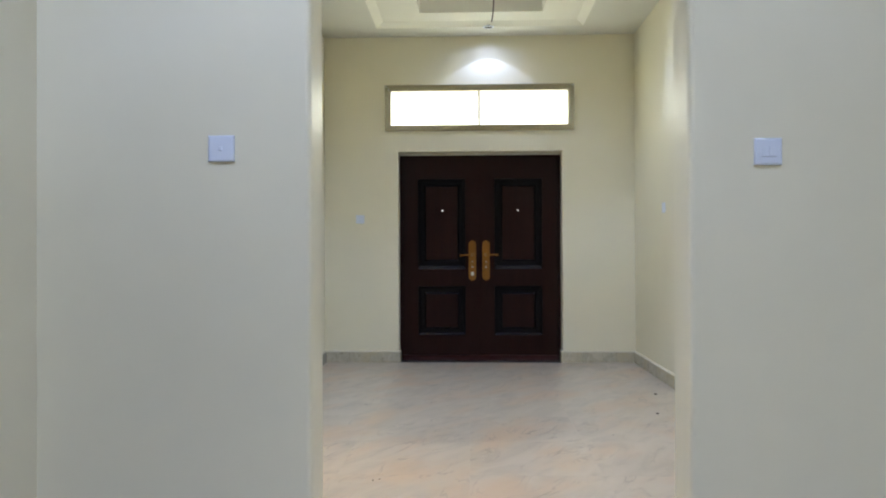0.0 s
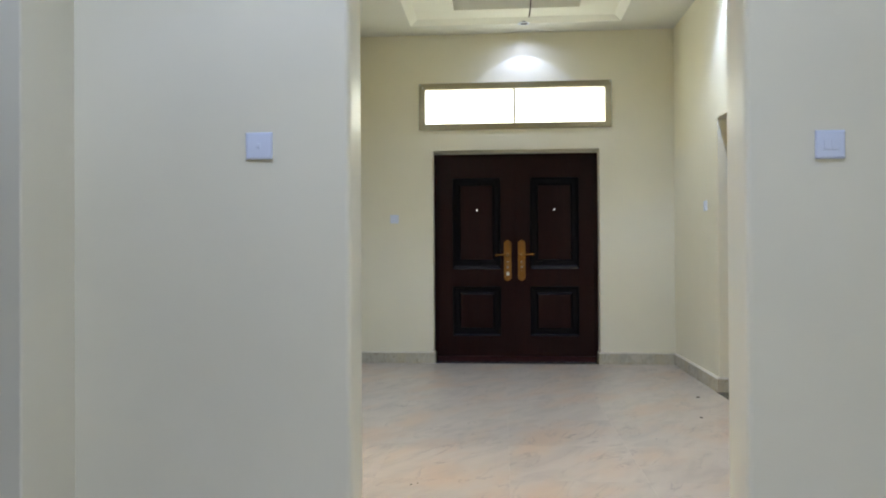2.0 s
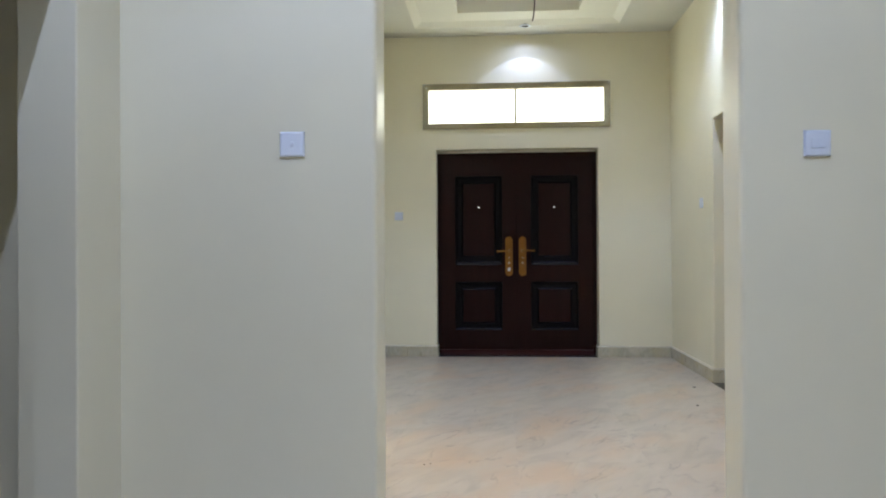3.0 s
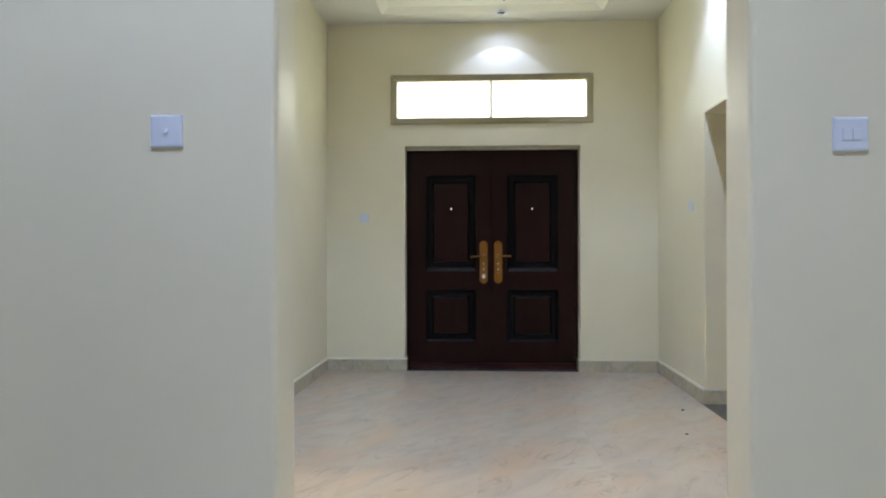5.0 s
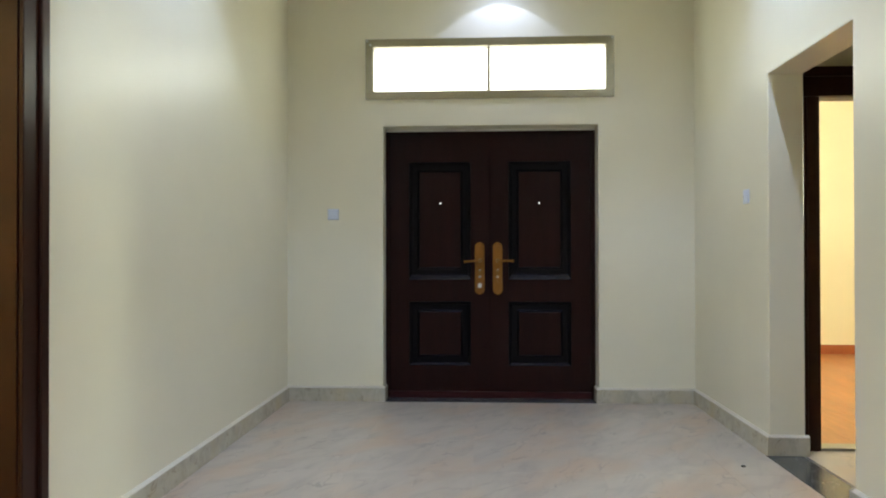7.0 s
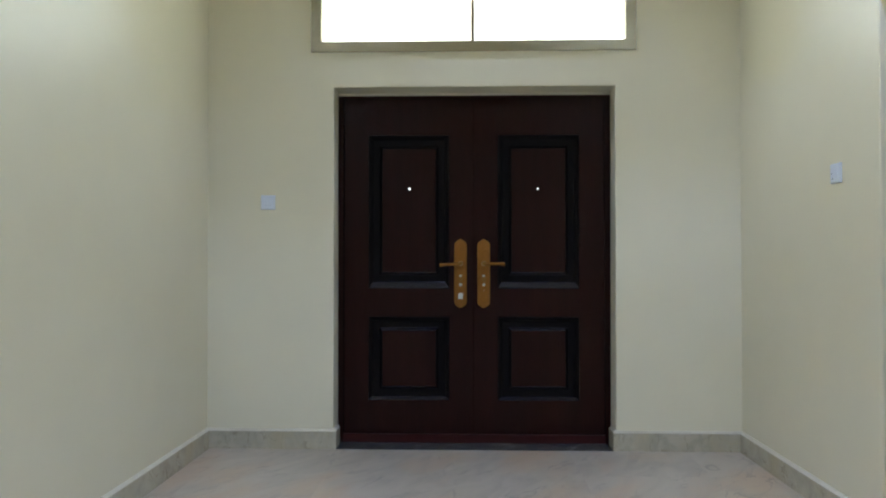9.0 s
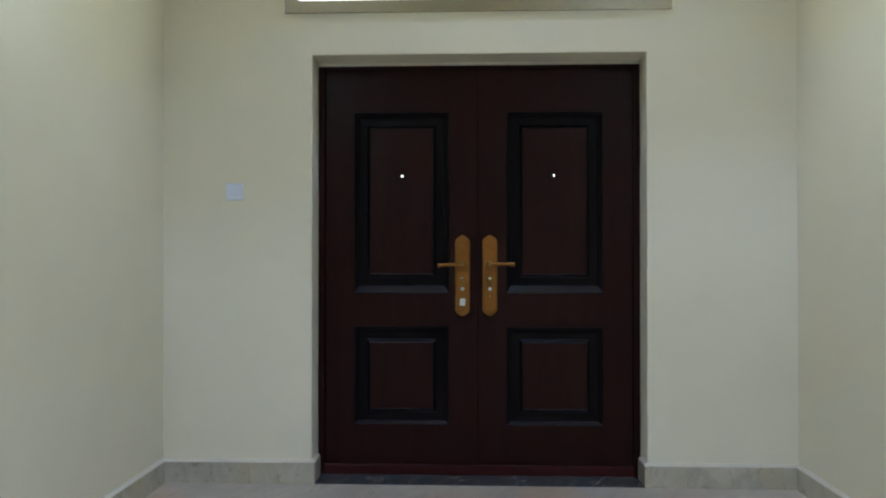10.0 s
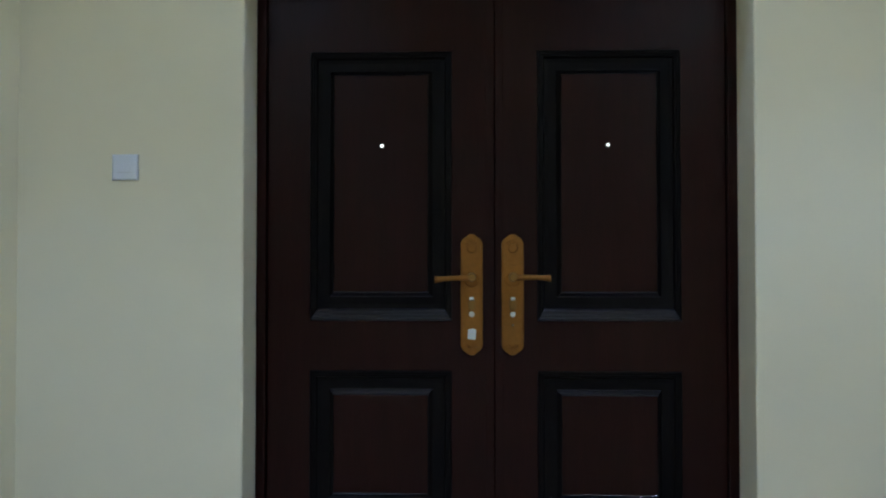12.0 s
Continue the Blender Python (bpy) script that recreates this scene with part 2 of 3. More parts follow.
def structure(name, bm, material, label, category, smooth=False):
    return tagged(link_mesh(name, bm, material, smooth), label, category, kind="structure")


# ---- large structure ----
DX0, DX1, DZ = -0.618, 1.052, 2.120       # entrance opening
WX0, WX1, WZ0, WZ1 = -0.755, 1.175, 2.331, 2.803   # fanlight, outer edge of its frame
PX0, PX1 = -0.408, 0.811                 # opening in the partition
RY0, RY1 = 5.468, 6.446                  # opening in the right wall
LY0, LY1 = 3.62, 4.535                   # door opening in the left wall
NY0, NY1 = 1.48, 2.442                   # opening in the left wall of the near space

structure("wall_north", slab_with_holes("y", YD, YD + 0.26, XL - T, XR + T, LOW, H + 0.4,
          [(DX0, DX1, LOW, DZ), (WX0 + 0.02, WX1 - 0.02, WZ0 + 0.02, WZ1 - 0.02)], 0.006), CREAM,
          "cream satin-painted entrance wall with a door opening and fanlight", "wall")
structure("wall_partition", slab_with_holes("y", YP, YQ, XL, XR, LOW, H, [(PX0, PX1, LOW, HEAD)], 0.018), CREAM,
          "cream satin-painted partition with a wide cased opening", "wall")
structure("wall_east", slab_with_holes("x", XR, XR + T, Y0, YD, LOW, H + 0.4, [(RY0, RY1, LOW, HEAD)], 0.006), CREAM,
          "cream satin-painted side wall with an opening to a lobby", "wall")
structure("wall_west", slab_with_holes("x", XL - T, XL, YP, YD, LOW, H + 0.4, [(LY0, LY1, LOW, 2.08)], 0.006), CREAM,
          "cream satin-painted side wall with a doorway", "wall")
structure("wall_west_near", slab_with_holes("x", XN - T, XN, Y0, YP, LOW, H + 0.4, [(NY0, NY1, LOW, HEAD)], 0.006), CREAM,
          "cream satin-painted side wall with an opening to a dim lobby", "wall")
structure("wall_south", slab_with_holes("y", Y0 - T, Y0, XL - T, XR + T, LOW, H + 0.4, []), CREAM,
          "cream satin-painted back wall", "wall")

# ceiling: border, raised tray, dark inner well
AX0, AX1, AY0, AY1 = -0.80, 1.224, 3.27, 7.605
BX0, BX1, BY0, BY1 = -0.355, 0.798, 3.62, 7.285
Z1, Z2 = 3.34, 3.62
HALL_LAMPS = [(0.30, 7.615), (1.50, 4.1), (1.50, 5.95), (-1.08, 3.9), (-1.08, 5.6)]
NEAR_LAMPS = [(x, y) for x in (-0.97, 0.21, 1.47) for y in (1.35, -0.9)]


def lamp_holes(spots):
    return [(x - 0.037, x + 0.037, y - 0.037, y + 0.037) for x, y in spots]


def joined(first, *others):
    for extra in others:
        m = bpy.data.meshes.new("tmp")
        extra.to_mesh(m)
        extra.free()
        first.from_mesh(m)
        bpy.data.meshes.remove(m)
    return first


def cove():
    """Sloping plaster, added between the border and the tray to catch more light."""
    bm = bmesh.new()
    lo, hi = [[bm.verts.new(p) for p in ((AX0 + d, AY0 + d, z), (AX1 - d, AY0 + d, z), (AX1 - d, AY1 - d, z), (AX0 + d, AY1 - d, z))] for d, z in ((0.0, H - 0.001), (0.075, Z1 - 0.001))]
    for k in range(4):
        bm.faces.new((lo[k], lo[(k + 1) % 4], hi[(k + 1) % 4], hi[k]))
    return bm


structure("ceiling", joined(slab_with_holes("z", H, Z1 - 0.001, XL, XR, YQ, YD, [(AX0, AX1, AY0, AY1)] + lamp_holes(HALL_LAMPS)),
          slab_with_holes("z", H, H + 0.1, XL, XR, Y0, YP, lamp_holes(NEAR_LAMPS)), box((XL, Y0, H + 0.1), (XR, YP, H + 0.18))),
          BORDER_CEIL, "grey-white plaster ceiling border", "ceiling")
structure("ceiling_tray", joined(slab_with_holes("z", Z1, Z2, XL, XR, YQ, YD, [(BX0, BX1, BY0, BY1)] + lamp_holes(HALL_LAMPS)), box((XL, YQ, Z2), (XR, YD, Z2 + 0.08)), cove()),
          WHITE_CEIL, "warm white stepped ceiling tray", "ceiling")

# sub floor, under the slabs
floor = structure("floor", box((XL - T, Y0, -0.16), (XR + T, YD + 0.1, FZ - 0.0118)), GROUT, "polished cream marble slab floor with grey veins", "floor")

# ---- right lobby and the lit room behind it ----
LBX1, LBY = 3.5, 6.575
structure("wall_lobby_north", slab_with_holes("y", LBY, LBY + 0.12, XR + T, LBX1, LOW, 3.0, [(2.085, 3.12, LOW, 2.12)]), CREAM, "cream-painted lobby wall with a door opening", "wall")
structure("wall_lobby_east", box((LBX1, 4.4, LOW), (LBX1 + 0.12, LBY + 0.12, 3.0)), CREAM, "cream-painted lobby side wall", "wall")
structure("wall_lobby_south", box((XR + T, 4.4, LOW), (LBX1, 4.52, 3.0)), CREAM, "cream-painted lobby end wall", "wall")
structure("ceiling_lobby", box((XR + T, 4.4, 3.0), (LBX1 + 0.12, LBY + 0.12, 3.1)), WHITE_CEIL, "off-white lobby ceiling", "ceiling")
RMX0, RMX1, RMY1 = XR + T, 5.6, 10.8
structure("wall_room_north", box((RMX0, RMY1, LOW), (RMX1, RMY1 + 0.12, 3.0)), CREAM, "cream-painted bedroom wall in warm light", "wall")
structure("wall_room_east", slab_with_holes("x", RMX1, RMX1 + 0.12, LBY + 0.12, RMY1 + 0.12, LOW, 3.0, [(7.5, 8.0, 1.45, 2.25)]), CREAM, "cream-painted bedroom side wall with an assumed window opening", "wall")
structure("wall_room_west", box((RMX0 - 0.12, YD + 0.26, LOW), (RMX0, RMY1 + 0.12, 3.0)), CREAM, "cream-painted bedroom side wall", "wall")
structure("wall_room_south", box((LBX1 + 0.12, LBY, LOW), (RMX1 + 0.12, LBY + 0.12, 3.0)), CREAM, "cream-painted bedroom wall", "wall")
structure("ceiling_room", box((RMX0 - 0.12, LBY + 0.12, 3.0), (RMX1 + 0.12, RMY1 + 0.12, 3.1)), WHITE_CEIL, "off-white bedroom ceiling", "ceiling")
floor_lobby = structure("floor_lobby", box((XR + T, 4.4, -0.16), (LBX1, LBY, FZ + 0.002)), FLOOR, "polished cream marble lobby floor", "floor")
floor_room = structure("floor_room", box((RMX0, LBY + 0.10, -0.16), (RMX1, RMY1, FZ + 0.003)), DARK, "orange-brown wooden board floor", "floor")

# ---- left room with a lit lamp, and the dim lobby beside the near space ----
structure("wall_left_room_west", box((-5.2, 2.9, LOW), (-5.08, 6.4, 3.0)), CREAM, "cream-painted side room wall", "wall")
structure("wall_left_room_north", box((-5.08, 6.28, LOW), (XL - T, 6.4, 3.0)), CREAM, "cream-painted side room wall", "wall")
structure("wall_left_room_south", box((-5.08, 2.9, LOW), (XL - T, 3.02, 3.0)), CREAM, "cream-painted side room wall", "wall")
structure("ceiling_left_room", box((-5.2, 2.9, 3.0), (XL - T, 6.4, 3.1)), WHITE_CEIL, "off-white side room ceiling", "ceiling")
structure("floor_left_room", box((-5.08, 3.02, -0.16), (XL - T, 6.28, FZ + 0.002)), FLOOR, "polished cream marble side room floor", "floor")
structure("wall_near_lobby_north", box((-3.0, 2.56, LOW), (XN - T, 2.68, 3.0)), CREAM, "cream-painted dim lobby wall", "wall")
structure("wall_near_lobby_west", box((-3.12, 0.6, LOW), (-3.0, 2.68, 3.0)), CREAM, "cream-painted dim lobby wall", "wall")
structure("wall_near_lobby_south", box((-3.0, 0.6, LOW), (XN - T, 0.72, 3.0)), CREAM, "cream-painted dim lobby wall", "wall")
structure("ceiling_near_lobby", box((-3.12, 0.6, 3.0), (XN - T, 2.68, 3.1)), WHITE_CEIL, "off-white lobby ceiling", "ceiling")
structure("floor_near_lobby", box((-3.0, 0.72, -0.16), (XL - 0.001, 2.56, FZ + 0.002)), FLOOR, "polished cream marble lobby floor", "floor")


# ---- lamps ----
def downlight(x, y, z=H, beam=1.0, spill=1.0, cone=101, colour=COOL, edge=0.35):
    d = thing("downlight", "round white recessed LED downlight, lit, in the ceiling", "ceiling light", "LED downlights", at=pose(x, y, z))
    rim = bmesh.new()
    seg = 32
    prof = [(0.058, 0.0), (0.057, -0.0022), (0.054, -0.003), (0.0368, -0.003)]
    rings = [[rim.verts.new((r * math.cos(2 * math.pi * k / seg), r * math.sin(2 * math.pi * k / seg), h)) for k in range(seg)] for r, h in prof]
    for a, b in zip(rings, rings[1:]):
        for k in range(seg):
            rim.faces.new((a[k], a[(k + 1) % seg], b[(k + 1) % seg], b[k]))
    part("rim", rim, PLASTIC, d, "white plastic rim", smooth=True)
    tube = bmesh.new()
    lower, upper = [[tube.verts.new((0.0366 * math.cos(2 * math.pi * k / seg), 0.0366 * math.sin(2 * math.pi * k / seg), h)) for k in range(seg)] for h in (-0.001, 0.07)]
    for k in range(seg):
        tube.faces.new((lower[k], lower[(k + 1) % seg], upper[(k + 1) % seg], upper[k]))
    part("baffle", tube, DARK, d, "black anti-glare baffle", smooth=True)
    part("lens", add_disc(bmesh.new(), (0, 0, 0.066), 0.0364, 0.0364, 0.003), LED, d, "glowing LED lens")
    l = bpy.data.lights.new("led_beam", "SPOT")
    l.energy, l.color, l.shadow_soft_size = SPOT_W * beam, colour, 0.008
    l.spot_size, l.spot_blend = radians(cone), edge
    o = new("led_beam", l)
    o.matrix_world = pose(x, y, z + 0.019)
    s = bpy.data.lights.new("led_spill", "SPOT")
    s.energy, s.color, s.shadow_soft_size = SPILL_W * spill, colour, 0.006
    s.spot_size, s.spot_blend = radians(160), 1.0
    o = new("led_spill", s)
    o.matrix_world = pose(x, y, z + 0.008)
    return d


for _x, _y in HALL_LAMPS:
    if _y > 7:
        downlight(_x, _y, beam=0.29, spill=0.75, cone=103, colour=(0.72, 0.87, 1.42), edge=0.13)
    else:
        downlight(_x, _y, beam=1.3 if _y > 5 else 0.95, spill=2.45, cone=106)
for _x, _y in NEAR_LAMPS:
    downlight(_x, _y, beam=(1.8 if _x < 0 else 1.05 if _x < 1 else 0.8) if _y > 0 else 1.0, spill=0.5, cone=118, colour=COOL_NEAR)

# the sky's light in the fanlight
_a = bpy.data.lights.new("fanlight_daylight", "AREA")
_a.shape, _a.size, _a.size_y, _a.energy, _a.color = "RECTANGLE", 1.78, 0.32, 10.5, (0.95, 1.0, 0.80)
# light of an assumed, unseen bedroom window, for the pale patch on the left wall
_b = bpy.data.lights.new("bedroom_daylight", "AREA")
_b.shape, _b.size, _b.size_y, _b.energy, _b.color = "RECTANGLE", 0.40, 0.70, 95.0, (0.92, 1.0, 0.80)
new("bedroom_daylight", _b).matrix_world = look((5.62, 7.74, 1.85), (2.5, 6.62, 1.75))
new("fanlight_daylight", _a).matrix_world = look((0.21, 7.921, 2.567), (0.21, 5.0, 2.567))


def room_lamp(x, y, z, power, label, colour=WARM):
    d = thing("ceiling_lamp", label, "ceiling light", "warm ceiling lamps", at=pose(x, y, z))
    part("base", add_disc(bmesh.new(), (0, 0, -0.02), 0.07, 0.07, 0.02), PLASTIC, d, "white plastic base")
    part("bulb", add_disc(bmesh.new(), (0, 0, -0.08), 0.03, 0.05, 0.06), BULB, d, "glowing warm glass")
    l = bpy.data.lights.new("warm_bulb", "POINT")
    l.energy, l.color, l.shadow_soft_size = power, colour, 0.06
    o = new("warm_bulb", l)
    o.matrix_world = pose(x, y, z - 0.15)


room_lamp(3.9, 8.3, 3.0, ROOM_W * 1.1, "warm glowing lamp on the bedroom ceiling", (1.0, 0.86, 0.62))
room_lamp(-3.4, 4.25, 3.0, ROOM_W * 2.6, "warm glowing lamp on the side room ceiling")

# ---- entrance door ----
MID = 0.2165
FACE = 8.085                   # front of the leaves

entrance = thing("entrance_door", "closed double-leaf dark mahogany security door with brass handles", "door", at=pose(MID, FACE, FZ))


def at_base(bm):
    """Moves a mesh that was built in world metres to the entrance door's own base."""
    bmesh.ops.translate(bm, vec=(-MID, -FACE, -FZ), verts=bm.verts[:])
    return bm


_f = bmesh.new()
add_box(_f, (DX0 + 0.001, FACE - 0.022, FZ - 0.015), (DX0 + 0.034, FACE + 0.06, 2.100), 0.003)
add_box(_f, (DX1 - 0.034, FACE - 0.022, FZ - 0.015), (DX1 - 0.001, FACE + 0.06, 2.100), 0.003)
add_box(_f, (DX0 + 0.034, FACE - 0.022, 2.082), (DX1 - 0.034, FACE + 0.06, 2.100), 0.003)
add_box(_f, (DX0 + 0.034, FACE + 0.02, 0.0), (DX0 + 0.046, FACE + 0.06, 2.088))
part("door_frame", at_base(_f), MAHOGANY, entrance)
part("sill", at_base(box((DX0 + 0.03, FACE - 0.018, FZ - 0.02), (DX1 - 0.03, FACE + 0.06, 0.020), 0.004)), RED_SILL, entrance, "red-brown painted steel sill")
part("filler", at_base(box((DX0 + 0.002, FACE - 0.012, 2.101), (DX1 - 0.002, FACE + 0.05, DZ - 0.001), 0.003)), WHITE_CEIL, entrance, "rough cream plaster joint")

OUTER_BEAD = [(0.0, 0.0), (0.001, -0.003), (0.005, -0.004), (0.007, -0.0015), (0.013, -0.001), (0.015, 0.002), (0.021, 0.0025), (0.023, 0.0055), (0.026, 0.0105)]
BAND = [(0.026, 0.0105), (0.040, 0.0125), (0.066, 0.0130)]
INNER_BEAD = [(0.066, 0.0130), (0.069, 0.0125), (0.079, 0.0025), (0.081, -0.001), (0.084, -0.0015), (0.086, 0.0)]


def leaf(side):
    """One leaf: flat stiles and rails round two pressed panels. side is -1 or 1."""
    x_in, x_out = MID + side * 0.0015, MID + side * (0.797 if side < 0 else 0.8005)
    lo, hi = min(x_in, x_out), max(x_in, x_out)
    p = sorted((MID + side * 0.149, MID + side * 0.648))
    z0, z1 = 0.021, 2.083
    panels = [(0.226, 0.739, 0.0), (0.912, 1.860, 0.017)]   # foot, head, extra depth of the lower ledge
    bm = slab_with_holes("y", FACE, FACE + 0.012, lo, hi, z0, z1, [(p[0], p[1], a, b) for a, b, _ in panels])
    add_box(bm, (lo, FACE + 0.0285, z0), (hi, FACE + 0.05, z1))
    if side < 0:
        add_box(bm, (MID - 0.03, FACE + 0.051, z0 - 0.01), (MID + 0.03, FACE + 0.058, z1 + 0.01))
    ob = part("leaf", at_base(bm), MAHOGANY, entrance, "dark mahogany leaf with two raised panels")
    for a, b, low in panels:
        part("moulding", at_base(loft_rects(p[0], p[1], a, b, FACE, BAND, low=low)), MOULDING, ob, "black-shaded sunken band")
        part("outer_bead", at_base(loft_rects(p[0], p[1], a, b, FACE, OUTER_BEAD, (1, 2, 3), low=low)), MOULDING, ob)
        part("ledge", at_base(loft_rects(p[0], p[1], a, b, FACE, OUTER_BEAD, (0,), low=low)), BEAD, ob, "black stepped ledge, made glossy and bluish for its highlight")
        # highlight set by material: only the sides that shine get the glossy one
        dull, bright = ((1, 2, 3), (0,)) if low else ((1, 3), (0, 2))
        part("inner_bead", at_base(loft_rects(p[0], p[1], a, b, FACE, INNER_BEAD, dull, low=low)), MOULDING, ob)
        part("inner_ledge", at_base(loft_rects(p[0], p[1], a, b, FACE, INNER_BEAD, bright, low=low)), BEAD, ob, "black bead sides, made glossy and bluish for their highlight")
        part("panel", at_base(loft_rects(p[0] + 0.086, p[1] - 0.086, a + 0.086 + low, b - 0.086, FACE, [(0.0, 0.0), (0.001, -0.0005), ((p[1] - p[0] - 0.172) / 2 - 0.001, -0.0005)])), MAHOGANY, ob)
    # raised edge strip along the closing side
    part("edge_strip", at_base(box((min(x_in, x_in + side * 0.028), FACE - 0.0025, z0), (max(x_in, x_in + side * 0.028), FACE + 0.001, z1), 0.001)), MAHOGANY, ob)
    # peephole
    px = MID + side * 0.3945
    dome = bmesh.new()
    bmesh.ops.create_uvsphere(dome, u_segments=20, v_segments=12, radius=0.0105)
    for v in dome.verts:
        v.co = Vector((px + v.co.x, FACE + v.co.y * 0.8, 1.526 + v.co.z))
    part("peephole", at_base(dome), CHROME, ob, "small domed chrome peephole", smooth=True)
    # the lens itself glows, in place of daylight coming through the door
    part("peephole_lens", at_base(add_disc(bmesh.new(), (px, FACE - 0.0096, 1.526), *((0.0050, 0.0058) if side < 0 else (0.0042, 0.0050)), 0.003, "y", 16)), DAYLIGHT, ob, "peephole lens, glowing in place of daylight through it")
    handle(side, ob)


def handle(side, leaf_ob):
    """A long brass backplate with pointed ends, lever, rosette, keyholes and knob."""
    cx, zt, zb, w = (0.1365 if side < 0 else 0.279), 1.2155, 0.7945, 0.0385
    y0 = FACE - 0.0125
    def plate(k, e):
        """Outline of the plate, drawn in by e, with arched ends: k scales its width."""
        half = [(1.0, 0.032), (0.86, 0.020), (0.62, 0.011), (0.50, 0.010), (0.30, 0.002), (0.12, 0.0)]
        side_l = [(cx - w * k * u, zb + e + h) for u, h in half]
        foot = side_l + [(2 * cx - x, z) for x, z in side_l[::-1]]
        return foot + [(x, zb + zt - z) for x, z in foot[::-1]]

    part("backplate", at_base(outline_prism(plate(1.0, 0.0), y0, FACE, 0.003)), BRASS, leaf_ob, "antique brass backplate with pointed ends")
    part("raised_field", at_base(outline_prism(plate(0.78, 0.010), y0 - 0.0022, y0 + 0.001, 0.0012)), BRASS, leaf_ob)
    # relief on the plate
    rel = bmesh.new()
    for z, r in ((1.167, 0.019), (1.056, 0.027)):
        add_disc(rel, (cx, y0 - 0.006, z), r * 0.8, r, 0.006, "y", 28)
    for z in (1.109, 0.827, 1.195, 0.813):
        add_box(rel, (cx - 0.015, y0 - 0.003, z - 0.003), (cx + 0.015, y0 + 0.001, z + 0.003), 0.0012)
    for s in (-1, 1):
        add_box(rel, (cx + s * 0.032 - 0.0012, y0 - 0.002, zb + 0.04), (cx + s * 0.032 + 0.0012, y0 + 0.001, zt - 0.04), 0.0006)
        add_box(rel, (cx + s * 0.018 - 0.010, y0 - 0.003, 1.181), (cx + s * 0.018 + 0.010, y0 + 0.001, 1.187), 0.0012)
    for z, up in ((zt - 0.030, 1), (zb + 0.030, -1)):
        for s in (-1, 0, 1):
            add_disc(rel, (cx + s * 0.013, y0 - 0.0055, z + up * (0.006 if s == 0 else -0.002)), 0.004, 0.0065, 0.004, "y", 14)
    part("relief", at_base(rel), BRASS, leaf_ob)
    # lever, drooping a little and thickening at its end
    lev = bmesh.new()
    droop = 0.007 if side < 0 else 0.001
    n, seg = 9, 14
    rings = []
    for k in range(n + 1):
        u = k / n
        x = cx + side * (0.004 + 0.123 * u)
        r = 0.0102 - 0.0014 * math.sin(math.pi * u) + (0.0022 if k >= n - 1 else 0)
        z = 1.064 - droop * u + 0.002 * math.sin(math.pi * u)
        y = FACE - 0.055 - 0.004 * u
        rings.append([lev.verts.new((x, y + 0.8 * r * math.cos(2 * math.pi * j / seg), z + r * math.sin(2 * math.pi * j / seg))) for j in range(seg)])
    for a, b in zip(rings, rings[1:]):
        for j in range(seg):
            lev.faces.new((a[j], a[(j + 1) % seg], b[(j + 1) % seg], b[j]))
    lev.faces.new(rings[0]), lev.faces.new(rings[-1][::-1])
    bmesh.ops.recalc_face_normals(lev, faces=lev.faces[:])
    part("lever", at_base(lev), BRASS, leaf_ob, "brass lever", smooth=True)
    part("lever_neck", at_base(add_disc(bmesh.new(), (cx, FACE - 0.064, 1.066), 0.0125, 0.016, 0.054, "y", 24)), DARK_BRASS, leaf_ob, smooth=False)
    # thumb turn, key cylinder, tag
    part("thumb_turn", at_base(outline_prism([(cx - 0.011, 0.963), (cx - 0.008, 0.953), (cx + 0.008, 0.953), (cx + 0.011, 0.963), (cx + 0.011, 0.985), (cx - 0.011, 0.985)], y0 - 0.012, y0, 0.003)), DARK_BRASS, leaf_ob)
    part("turn_cap", at_base(box((cx - 0.009, y0 - 0.014, 0.985), (cx + 0.009, y0, 0.998), 0.003)), CHROME, leaf_ob, "bright steel cap")
    part("key_cylinder", at_base(add_disc(bmesh.new(), (cx, y0 - 0.006, 0.937), 0.010, 0.0115, 0.007, "y", 20)), CHROME, leaf_ob, "steel key cylinder")
    part("screw", at_base(add_disc(bmesh.new(), (cx, y0 - 0.0055, 1.157), 0.004, 0.0045, 0.004, "y", 12)), CHROME, leaf_ob)
    if side < 0:
        part("film_tag", at_base(outline_prism([(cx - 0.015, 0.851), (cx + 0.013, 0.848), (cx + 0.016, 0.883), (cx + 0.004, 0.888), (cx - 0.013, 0.884)], y0 - 0.0045, y0 - 0.002, 0.0005)), PAPER, leaf_ob, "scrap of white film left on the plate")
    else:
        part("screw", at_base(add_disc(bmesh.new(), (cx, y0 - 0.003, 0.899), 0.003, 0.0035, 0.003, "y", 12)), CHROME, leaf_ob)


leaf(-1)
leaf(1)

# dark stone threshold, in three lengths
threshold = thing("door_threshold", "polished black marble threshold under the entrance door", "threshold", kind="structure")
for a, b in ((DX0 + 0.002, -0.135), (-0.134, 0.53), (0.531, DX1 - 0.002)):
    part("stone", box((a, YD - 0.012, FZ - 0.025), (b, FACE - 0.012, FZ + 0.004), 0.0015), BLACK_STONE, threshold)

# ---- fanlight ----
window = thing("window_1", "wide frosted fanlight in a champagne aluminium frame", "window", kind="structure")
FR = 0.062
_w = slab_with_holes("y", YD - 0.014, YD + 0.05, WX0, WX1, WZ0, WZ1, [(WX0 + FR, WX1 - FR, WZ0 + FR, WZ1 - FR)], 0.004)
part("window_frame", _w, ALU, window, "satin champagne aluminium frame")
part("mullion", box((0.200, YD - 0.013, WZ0 + FR), (0.220, YD + 0.04, WZ1 - FR), 0.002), ALU, window)
